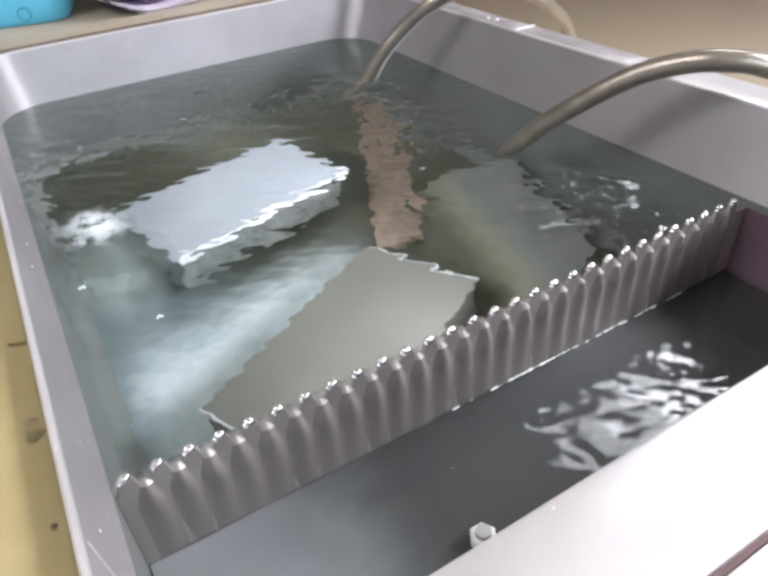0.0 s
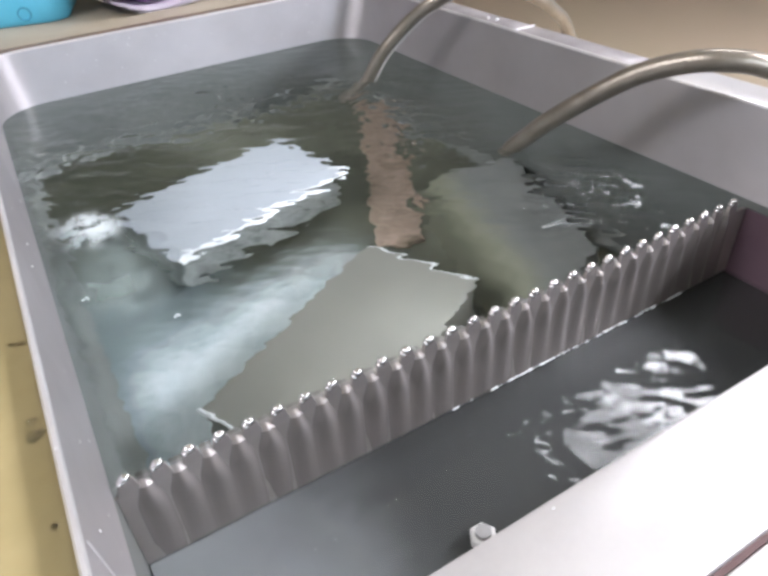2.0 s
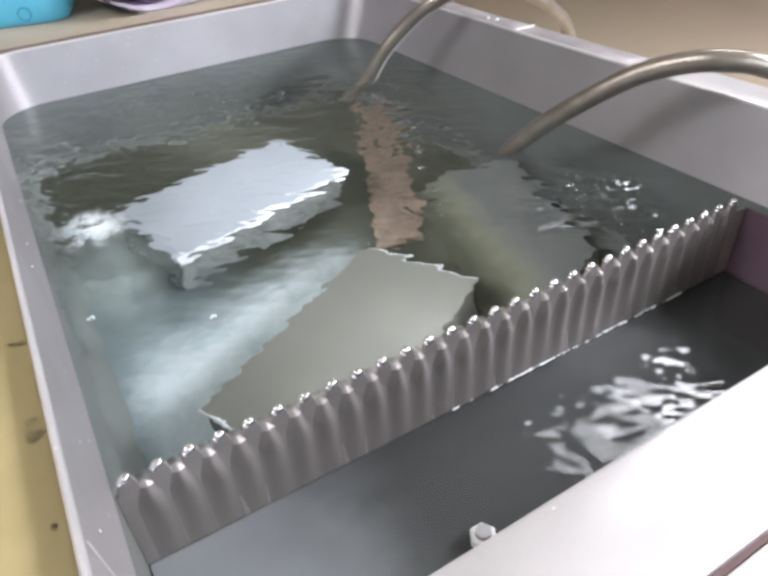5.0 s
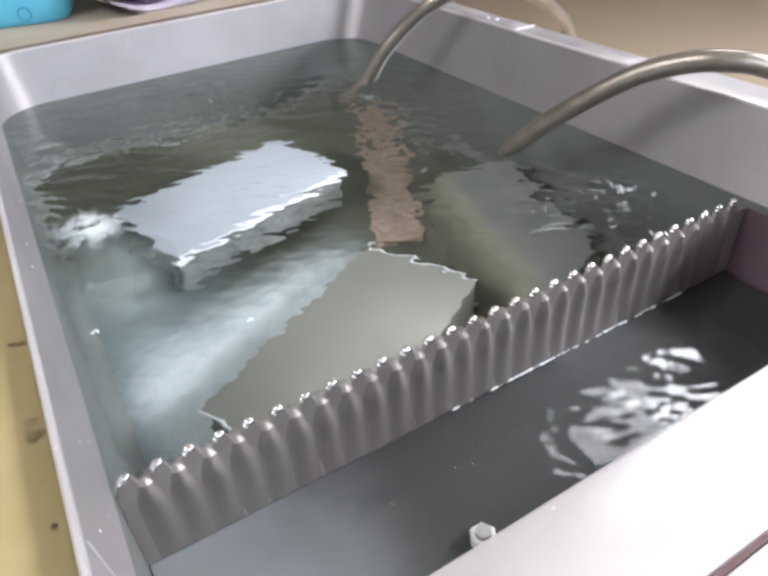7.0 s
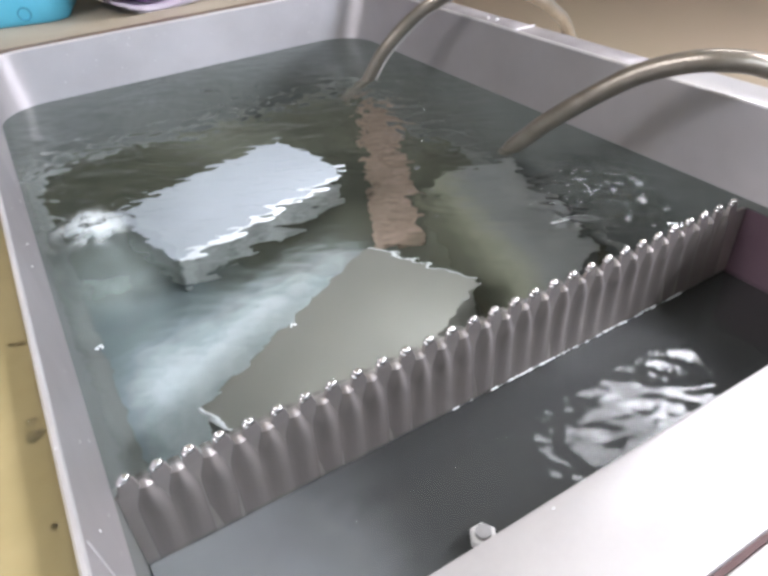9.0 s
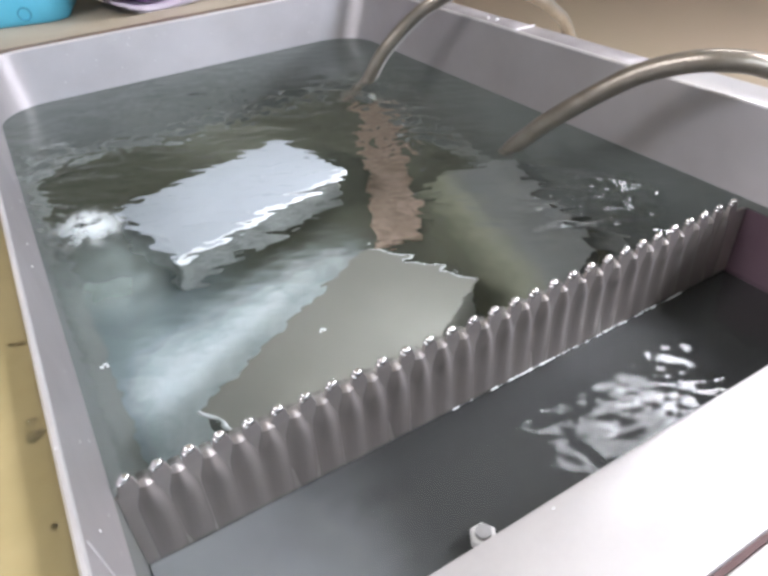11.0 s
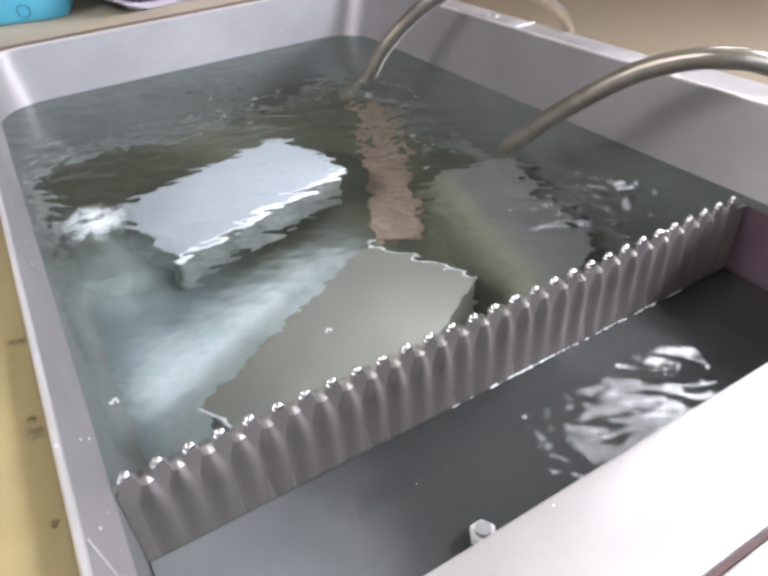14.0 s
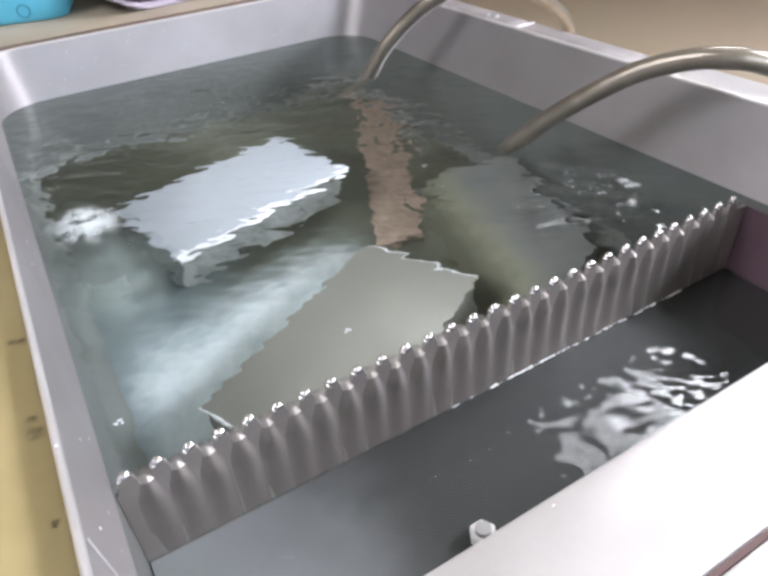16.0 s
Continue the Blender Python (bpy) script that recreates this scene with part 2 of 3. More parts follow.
def loft(rings, close_last=False):
    bm = bmesh.new()
    vr = [[bm.verts.new(p) for p in ring] for ring in rings]
    n = len(vr[0])
    for a, b in zip(vr, vr[1:]):
        for s in range(n):
            bm.faces.new((a[s], a[(s + 1) % n], b[(s + 1) % n], b[s]))
    if close_last:
        bm.faces.new(vr[-1])
    return bm


def thing(name, at=(0, 0, 0), label="", category="", group="", rz=0):
    ob = new(name)
    ob.matrix_world = pose(*at, 0, 0, rz)
    return tagged(ob, label, category, group)


# ---- room ----
def room():
    rx0, rx1, ry0, ry1, z0, z1 = -2.2, 5.6, -2.2, 5.2, -0.85, 1.65
    t = 0.12
    ob = part("floor", slab(rx0 - t, rx1 + t, ry0 - t, ry1 + t, z0 - t, z0), FLOOR_M)
    tagged(ob, "brown vinyl floor of the workroom", "floor", kind="structure")
    ob = part("ceiling", slab(rx0 - t, rx1 + t, ry0 - t, ry1 + t, z1, z1 + t), CEIL_M)
    tagged(ob, "plain off-white painted ceiling", "ceiling", kind="structure")
    # Unseen walls; the north one is dark so that the water mirrors little light.
    for nm, a, m in (("wall_west", (rx0 - t, rx0, ry0, ry1, z0, z1), WALL_M), ("wall_east", (rx1, rx1 + t, ry0, ry1, z0, z1), WALL_M), ("wall_north", (rx0 - t, rx1 + t, ry1, ry1 + t, z0, z1), DARK_WALL_M)):
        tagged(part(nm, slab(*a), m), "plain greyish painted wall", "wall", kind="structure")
    # south wall with the opening of the added, unseen window
    wx0, wx1, wz0, wz1 = -0.35, 1.65, 0.5, 1.5
    bm = bmesh.new()
    for a in ((rx0 - t, wx0, z0, z1), (wx1, rx1 + t, z0, z1), (wx0, wx1, z0, wz0), (wx0, wx1, wz1, z1)):
        sub = slab(a[0], a[1], ry0 - t, ry0, a[2], a[3])
        me = bpy.data.meshes.new("tmp")
        sub.to_mesh(me)
        sub.free()
        bm.from_mesh(me)
        bpy.data.meshes.remove(me)
    tagged(part("wall_south", bm, WALL_M), "plain greyish painted wall with an opening for the added window", "wall", kind="structure")
    win = thing("fill_window", (0, 0, 0), "unseen white framed window added for bluish fill light", "window")
    win["kind"] = "structure"
    y = ry0 - 0.09
    for a in ((wx0, wx1, wz0, wz0 + 0.05), (wx0, wx1, wz1 - 0.05, wz1), (wx0, wx0 + 0.05, wz0 + 0.05, wz1 - 0.05), (wx1 - 0.05, wx1, wz0 + 0.05, wz1 - 0.05)):
        part("window_frame", slab(a[0], a[1], y, y + 0.05, a[2], a[3], 0.004), FRAME_M, win)
    back = part("backdrop", slab(wx0 - 0.6, wx1 + 0.6, ry0 - 0.62, ry0 - 0.6, wz0 - 0.5, wz1 + 0.5), glow("fill_glow", (0.85, 0.93, 1.0), 6.0))
    tagged(back, "bluish glowing backdrop added outside the unseen window", "sky", kind="structure")


room()


def ceiling_fixture(x, y, sx, sy, strengths, label):
    f = thing("ceiling_light", (x, y, 1.65), label, "ceiling light", "ceiling lights")
    part("housing", slab(-sx / 2 - 0.03, sx / 2 + 0.03, -sy / 2 - 0.03, sy / 2 + 0.03, -0.05, 0, 0.006), FRAME_M, f)
    n = len(strengths)
    w = sx / n
    for k, v in enumerate(strengths):
        a = -sx / 2 + w * k
        part("diffuser", slab(a + 0.012, a + w - 0.012, -sy / 2, sy / 2, -0.065, -0.052, 0.004), glow("diffuser_glow", (1.0, 0.98, 0.98), v), f)
    return f


ceiling_fixture(1.72, 0.825, 0.80, 0.32, (13, 36), "white ceiling light with two unequal glowing diffusers")
ceiling_fixture(2.15, -0.72, 0.95, 0.75, (14, 14), "large white ceiling light panel, unseen, added to light the tank")
# Body of the added west fill lamp.
ceiling_fixture(-1.2, 0.2, 0.95, 0.75, (4, 4), "large white ceiling light panel, unseen, added to light the tank")


# ---- the tank ----
tank = thing("steel_tank", (0, 0, 0), "rectangular stainless steel overflow tank filled with water", "tank")


def inner_ring(z):
    k = z / 0.067
    if z >= 0:
        return ring_points(X0 - 0.0056 * k, X1 + 0.016 * k, YF, YB - 0.008 * k, CORNER, z)
    return ring_points(X0 - 0.0 * k, X1 + 0.004 * k, YF, YB, CORNER, z)


def reflection_plate_mesh():
    bm = bmesh.new()
    rows = []
    for z in (BED + 0.02, -0.10, -0.06, -0.03, -0.006):
        x = X1 + (0.016 if z > 0 else 0.004) * z / 0.067 - 0.0008
        rows.append([bm.verts.new((x + dx, y, z)) for dx, y in ((0, YF + CORNER), (0, -0.0018), (0.0007, -0.0018), (0.0007, YF + CORNER))])
    for a, b in zip(rows, rows[1:]):
        for k in range(4):
            bm.faces.new((a[k], a[(k + 1) % 4], b[(k + 1) % 4], b[k]))
    bm.faces.new(rows[0])
    bm.faces.new(rows[-1][::-1])
    return bm


def build_tank():
    part("upper_wall", loft([inner_ring(z) for z in (RIM, 0.045, 0.02, 0.0008)]), STEEL, tank)
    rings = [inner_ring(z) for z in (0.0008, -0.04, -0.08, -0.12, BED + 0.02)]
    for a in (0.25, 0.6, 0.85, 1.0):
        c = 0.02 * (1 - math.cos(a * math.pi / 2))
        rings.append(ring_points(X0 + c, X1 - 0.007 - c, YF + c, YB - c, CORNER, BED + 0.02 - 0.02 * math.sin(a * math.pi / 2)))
    # Dimmer light under water is put into the lower wall's colour.
    part("lower_wall", loft(rings), DIMMED, tank, "greenish grey steel darkened for the dim light under water")
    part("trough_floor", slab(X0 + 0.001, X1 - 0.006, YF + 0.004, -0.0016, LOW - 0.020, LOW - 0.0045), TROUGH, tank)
    part("basin_floor", slab(X0 + 0.012, X1 - 0.018, 0.002, YB - 0.012, BED - 0.003, BED + 0.0005), BED_M, tank, "scaly steel floor with a lit pool and shade painted in")
    # rim: narrow lip, rolled over on three sides
    def lip(out, z):
        return ring_points(X0 - 0.0056 - out[0], X1 + 0.016 + out[1], YF - out[2], YB - 0.008 + out[3], CORNER + min(out), z)
    part("rim", loft([lip((0, 0, 0, 0), RIM), lip((0.0008, 0.001, 0.001, 0.0015), RIM + 0.0015), lip((0.0025, 0.003, 0.002, 0.003), RIM + 0.0018),
                      lip((0.0036, 0.0042, 0.003, 0.004), RIM + 0.0006), lip((0.0038, 0.0045, 0.0032, 0.0042), RIM - 0.006)]), STEEL_TOP, tank, "bright rolled steel lip")
    part("side_flange", slab(X1 + 0.0215, X1 + 0.052, 0.318, YB + 0.04, RIM - 0.006, RIM - 0.001, 0.0015), FLANGE, tank)
    part("side_flange", slab(X1 + 0.0215, X1 + 0.058, -0.30, 0.1395, RIM - 0.006, RIM + 0.0004, 0.0015), STEEL_TOP, tank)
    part("side_flange", slab(X1 + 0.0215, X1 + 0.052, 0.14, 0.3165, RIM - 0.006, RIM - 0.0008, 0.0015), FLANGE, tank)
    part("weld_seam", slab(X1 + 0.0215, X1 + 0.052, 0.3162, 0.3184, RIM - 0.006, RIM + 0.0004, 0.0004), STEEL_TOP, tank)
    part("front_flange", slab(X0 - 0.006, X1 + 0.0205, -0.2049, YF + 0.0012, RIM - 0.012, RIM + 0.0026, 0.0022), STEEL_TOP, tank, "bright polished front deck")
    part("deck_joint", slab(X0 - 0.006, X1 + 0.0205, -0.2071, -0.2050, RIM - 0.012, RIM + 0.0009), RUST, tank, "dark joint line")
    part("front_deck", slab(X0 - 0.006, X1 + 0.0205, -0.42, -0.2072, RIM - 0.012, RIM + 0.0012, 0.0015), STEEL_TOP, tank)
    part("housing", slab(X0 + 0.002, X1 + 0.045, -0.41, YB + 0.03, -0.85, BED - 0.02, 0.004), STEEL, tank)
    part("housing_side", slab(X1 + 0.04, X1 + 0.045, -0.41, YB + 0.03, BED - 0.02, RIM - 0.007), STEEL, tank)
    # Thin plate added over the end wall; its colour is a mauve reflection.
    part("reflection_plate", reflection_plate_mesh(), MAUVE_REFLECTION, tank, "plate added over the trough's end wall with a mauve reflection painted in")
    part("wall_seam", tube([(-0.0046, -0.080, 0.0665), (-0.0012, -0.080, 0.02), (0.0004, -0.079, -0.06)], 0.0004, 8), STEEL_TOP, tank)
    # weir
    weir = part("weir_plate", slab(X0 + 0.0005, X1 - 0.0005, -0.0012, 0.0012, LOW - 0.004, -0.0061), WEIR_STEEL, tank, "notched steel overflow plate")
    # Lower stretch of the weir, painted dark for the dimness under water.
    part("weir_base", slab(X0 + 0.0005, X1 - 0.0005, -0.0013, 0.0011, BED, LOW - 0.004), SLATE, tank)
    bm = bmesh.new()
    prof = []
    for k in range(17):
        u = -1 + k / 8
        prof.append((u * PITCH / 2, 0.0125 * max(0.0, 1 - abs(u / 0.66) ** 2.6) ** 0.7))
    n = len(prof)
    for side in (-0.00125, 0.00125):
        top = [bm.verts.new((x, side, z)) for x, z in prof]
        low = [bm.verts.new((x, side, -0.0008)) for x, z in prof]
        for k in range(n - 1):
            bm.faces.new((low[k], low[k + 1], top[k + 1], top[k]))
    v = bm.verts[:]
    for k in range(n - 1):
        bm.faces.new((v[k], v[k + 1], v[2 * n + k + 1], v[2 * n + k]))
    flat = set(bm.faces)
    for cx, cz, rx, rz in ((0, 0.0112, 0.0036, 0.0025), (-0.0027, 0.0094, 0.0019, 0.0019)):
        bmesh.ops.create_icosphere(bm, subdivisions=2, radius=1, matrix=Matrix.Translation((cx, 0, cz)) @ Matrix.Diagonal((rx, 0.0027, rz, 1)))
    for f in bm.faces:
        f.material_index = 0 if f in flat else 1
    me = mesh_of(bm, WEIR_STEEL)
    me.materials.append(SHINY)
    for k in range(29):
        t = new("tooth", me)
        t.parent = weir
        t.location = (0.0077 + k * PITCH, 0, -0.0058)


build_tank()


# ---- immersed things ----
def steel_box(at, rz, size, label, top, side, lip=0.003, lift=0.0, bead="none"):
    """A closed steel box with an overhanging top plate; lift leaves a gap under the body, which then stands on feet."""
    b = new("steel_box")
    b.matrix_world = pose(*at, 0, 0, rz)
    tagged(b, label, "steel box", "immersed steel boxes")
    sx, sy, sz = size
    inset = 0.004 if lift == 0 else 0.010
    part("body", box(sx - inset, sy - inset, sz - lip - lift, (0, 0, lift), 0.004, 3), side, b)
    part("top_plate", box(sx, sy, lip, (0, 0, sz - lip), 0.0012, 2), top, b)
    if lift:
        for fx in (-1, 1):
            for fy in (-1, 1):
                part("foot", box(0.02, 0.02, lift + 0.002, (fx * (sx / 2 - 0.03), fy * (sy / 2 - 0.03), 0), 0.002), side, b)
    # Near-white strips and beads: the highlights on the edges, put into colour.
    for a, c in {"front": ((-sy / 2, 1),), "end": ((sx / 2, 0), (-sx / 2, 0)), "none": ()}[bead]:
        h = sx / 2 if c else sy / 2
        z = sz - 0.0012
        ends = [(a, -h, z), (a, h, z)]
        if c:
            strip = part("glint_strip", box(sx - 0.006, 0.0078, 0.0018, (0, 0, 0), 0.0006, 2), EDGE_GLINT, b, "strip painted near-white as the lit front edge")
            strip.matrix_local = pose(0, a - 0.0026, sz - 0.0040, 38, 0, 0)
            continue
        part("glint_bead", tube(ends, 0.0017, 8), EDGE_GLINT, b, "bead painted near-white as an edge highlight")
    g = part("cable_gland", lathe([(0.011, 0), (0.011, 0.008), (0.008, 0.009), (0.008, 0.02)], 12), STEEL_TOP, b)
    g.matrix_local = pose(sx / 2 - 0.003, 0, sz / 2, 0, 90, 0)
    return b


# Top painted pale as if lit, the mottled body darker as if shaded.
steel_box((0.189, 0.3675, BED + 0.0006), 14.5, (0.217, 0.122, 0.085), "pale matt steel box standing on short feet under water", LIT_STEEL, MOTTLED_SHADED, 0.006, 0.011, "front")
steel_box((0.1905, 0.1085, BED + 0.0006), 27.5, (0.228, 0.116, 0.065), "matt olive-grey steel box submerged behind the notched weir", BOX_STEEL, BOX_STEEL, bead="end")


def flank_material():
    """Dull steel that turns unevenly olive on the sloping flank and darker towards its foot."""
    m, nt, p = material("olive_flank")
    tc = nt.nodes.new("ShaderNodeTexCoord")
    sep = nt.nodes.new("ShaderNodeSeparateXYZ")
    link(nt, tc.outputs["Object"], sep.inputs[0])
    n = noise_tex(nt, 18, 3, 0.5)
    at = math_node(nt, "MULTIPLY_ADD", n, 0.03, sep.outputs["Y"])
    tinge = smooth_step(nt, at, 0.072, 0.112)
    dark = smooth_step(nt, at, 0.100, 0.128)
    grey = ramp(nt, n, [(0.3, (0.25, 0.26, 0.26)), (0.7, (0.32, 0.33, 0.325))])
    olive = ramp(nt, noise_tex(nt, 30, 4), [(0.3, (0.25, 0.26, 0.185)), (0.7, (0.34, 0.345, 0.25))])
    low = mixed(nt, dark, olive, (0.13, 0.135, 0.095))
    link(nt, mixed(nt, tinge, grey, low), p.inputs["Base Color"])
    p.inputs["Roughness"].default_value = 0.6
    bump(nt, p, noise_tex(nt, 150, 3), 0.2, 0.0004)
    return m


def sloped_box(at, rz, length, top_width, foot_width, height, label):
    """A box with one upright and one sloping flank and a slanting near end; its origin is the foot of the upright flank's near end."""
    b = new("steel_box")
    b.matrix_world = pose(*at, 0, 0, rz)
    tagged(b, label, "steel box", "immersed steel boxes")
    section = [(0.0, 0.0), (0.0, height - 0.004), (0.0012, height - 0.0012), (0.004, height), (top_width - 0.012, height), (top_width - 0.004, height - 0.0012), (top_width + 0.004, height - 0.005)]
    section += [(top_width + 0.004 + (foot_width - top_width - 0.004) * k / 3, (height - 0.005) * (1 - k / 3)) for k in (1, 2, 3)]
    bm = bmesh.new()
    rings = []
    for x, shrink in ((0.0, 0.97), (0.003, 1.0), (length * 0.5, 1.0), (length - 0.003, 1.0), (length, 0.97)):
        rings.append([bm.verts.new((x - (0.62 * y if x < 0.01 else 0.0), y, z * shrink)) for y, z in section])
    for a, c in zip(rings, rings[1:]):
        for k in range(len(section) - 1):
            bm.faces.new((a[k], a[k + 1], c[k + 1], c[k]))
    bm.faces.new(rings[0])
    bm.faces.new(rings[-1][::-1])
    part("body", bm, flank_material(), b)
    return b


sloped_box((0.446, 0.092, BED + 0.0006), 76, 0.186, 0.080, 0.121, 0.045, "dull grey steel box with an olive sloping flank deep under water")
pan = new("metal_sheet", mesh_of(box(0.37, 0.052, 0.004, (0, 0, 0), 0.0015), COPPER))
pan.matrix_world = pose(0.397, 0.405, BED + 0.0006, 0, 0, 64)
tagged(pan, "narrow brownish pink metal sheet lying under water", "metal sheet")


def hose(points, radius, label):
    h = thing("metal_hose", points[0], label, "hose", "hoses over the rim")
    o = Vector(points[0])
    part("jacket", tube([Vector(p) - o for p in points], radius, 18), HOSE_M, h)
    return h


LOOP = [(0.378, 0.462, -0.045), (0.40, 0.462, -0.012), (0.41, 0.458, 0.0), (0.425, 0.444, 0.033), (0.452, 0.428, 0.065), (0.474, 0.402, 0.09), (0.525, 0.37, 0.112), (0.585, 0.357, 0.084), (0.616, 0.357, 0.065), (0.655, 0.367, 0.03), (0.70, 0.385, -0.06), (0.74, 0.40, -0.35), (0.75, 0.41, -0.845)]
hose(LOOP, 0.0078, "grey braided metal hose arching out of the water")
hose([(0.4195, 0.200, -0.014), (0.4188, 0.1922, 0.0), (0.4253, 0.173, 0.020), (0.4293, 0.1564, 0.036), (0.4424, 0.1261, 0.062), (0.4623, 0.096, 0.085), (0.4794, 0.0663, 0.098), (0.4927, 0.0431, 0.102), (0.5162, 0.0228, 0.097), (0.565, -0.015, 0.07), (0.62, -0.04, -0.05), (0.66, -0.06, -0.4), (0.66, -0.06, -0.845)], 0.0086, "grey braided metal hose arching over the steel rim")
beside = [Vector(p) + Vector((0.0095, 0.002, -0.006)) for p in LOOP[1:-1]] + [Vector((0.765, 0.41, -0.845))]
wire = new("cable", mesh_of(tube(beside, 0.0021, 8), WIRE_M))
tagged(wire, "thin pale cable running beside the metal hose", "cable")


# ---- water ----
def water_sheet(name, x0, x1, y0, y1, step, mat, amp, seed, fine, label, across=22, along=56):
    nx, ny = int((x1 - x0) / step), int((y1 - y0) / step)
    cx, cy = (x0 + x1) / 2, (y0 + y1) / 2
    verts, faces = [], []
    for j in range(ny + 1):
        for i in range(nx + 1):
            x, y = x0 + (x1 - x0) * i / nx, y0 + (y1 - y0) * j / ny
            a = amp(x, y)
            u, v = 0.86 * x - 0.51 * y, 0.51 * x + 0.86 * y
            h = a * (noise.noise((u * across + seed, v * along, seed)) + 0.6 * noise.noise((u * 2.1 * across, v * 2.2 * along + seed, seed)) + fine * noise.noise((u * 110, v * 230 + seed, seed)))
            verts.append((x - cx, y - cy, h))
    for j in range(ny):
        for i in range(nx):
            k = j * (nx + 1) + i
            faces.append((k, k + 1, k + nx + 2, k + nx + 1))
    me = bpy.data.meshes.new(name)
    me.from_pydata(verts, [], faces)
    me.materials.append(mat)
    me.polygons.foreach_set("use_smooth", [True] * len(me.polygons))
    ob = new(name, me)
    ob.location = (cx, cy, 0)
    ob.visible_shadow = False
    return tagged(ob, label, "water", kind="structure")


def bell(x, y, cx, cy, r):
    return math.exp(-((x - cx) ** 2 + (y - cy) ** 2) / (r * r))


def amp_large(x, y):
    a = 0.00052
    for cx, cy, r, k in ((0.41, 0.41, 0.06, 0.0056), (0.36, 0.28, 0.05, 0.0052), (0.29, 0.15, 0.03, 0.0016), (0.24, 0.52, 0.10, 0.0070), (0.11, 0.51, 0.08, 0.0036), (0.018, 0.455, 0.045, 0.0034), (0.05, 0.32, 0.05, 0.0030), (0.21, 0.26, 0.06, 0.0011), (0.14, 0.20, 0.05, 0.0008), (0.405, 0.085, 0.05, 0.0040)):
        a += k * bell(x, y, cx, cy, r)
    return a


def amp_low(x, y):
    return 0.00020 + 0.00055 * bell(x, y, 0.31, -0.07, 0.07)


water = water_sheet("water", X0 - 0.016, X1 + 0.016, 0.0018, YB + 0.004, 0.0024, WATER, amp_large, 3.1, 0.5, "clear rippling greenish water filling the large basin")
water_low = water_sheet("water_trough", X0 - 0.016, X1 + 0.016, YF - 0.004, -0.0018, 0.0022, WATER_LOW, amp_low, 8.7, 0.35, "dark rippling water in the overflow trough", 34, 38)
water_low.location.z = LOW


def spill_mesh():
    """Water that slides through a notch, swells below it and thins out down the plate."""
    path = [(0.006, -0.0022, 0.0066, 0.0005), (0.001, -0.0020, 0.0072, 0.0014), (-0.0016, -0.0042, 0.0080, 0.0022), (-0.0014, -0.0075, 0.0094, 0.0032), (-0.0013, -0.0105, 0.0116, 0.0037), (-0.0013, -0.0140, 0.0142, 0.0036),
            (-0.0013, -0.0180, 0.0160, 0.0030), (-0.0013, -0.0230, 0.01685, 0.0022), (-0.0013, -0.030, 0.01690, 0.0014), (-0.0013, -0.040, 0.01690, 0.0009), (-0.0013, -0.052, 0.01690, 0.0006), (-0.0013, -0.0662, 0.01690, 0.0004)]
    cols = 14
    bm = bmesh.new()
    rows = []
    for k, (y, z, w, b) in enumerate(path):
        y1, z1 = path[min(k + 1, len(path) - 1)][:2]
        y0, z0 = path[max(k - 1, 0)][:2]
        n = Vector((0, z1 - z0, -(y1 - y0))).normalized()
        if n.z < n.y:
            n = -n
        lean = 0.0016 * min(1.0, max(0.0, -z - 0.008) / 0.02)
        row = []
        for q in range(cols + 1):
            u = -1 + 2 * q / cols
            row.append(bm.verts.new(Vector((w / 2 * u + lean * (1 - u * u), y, z)) + n * (b * math.cos(u * math.pi / 2) ** 2 + 0.00012)))
        rows.append(row)
    for a, c in zip(rows, rows[1:]):
        for q in range(cols):
            bm.faces.new((a[q], c[q], c[q + 1], a[q + 1]))
    return mesh_of(bm, SPILL)


spills = []
sm = spill_mesh()
for k in range(28):
    ob = new("water_spill", sm)
    ob.matrix_world = pose(0.0077 + (k + 0.5) * PITCH, 0, 0)
    ob.visible_shadow = False
    tagged(ob, "clear tongue of water pouring through a weir notch", "water", "spills over the weir")
    spills.append(ob)


def beads(items, mat, sub=1):
    """Small round drops joined in one mesh; items are place, radii."""
    bm = bmesh.new()
    for p, r in items:
        bmesh.ops.create_icosphere(bm, subdivisions=sub, radius=1, matrix=Matrix.Translation(p) @ Matrix.Diagonal((*r, 1)))
    return mesh_of(bm, mat)


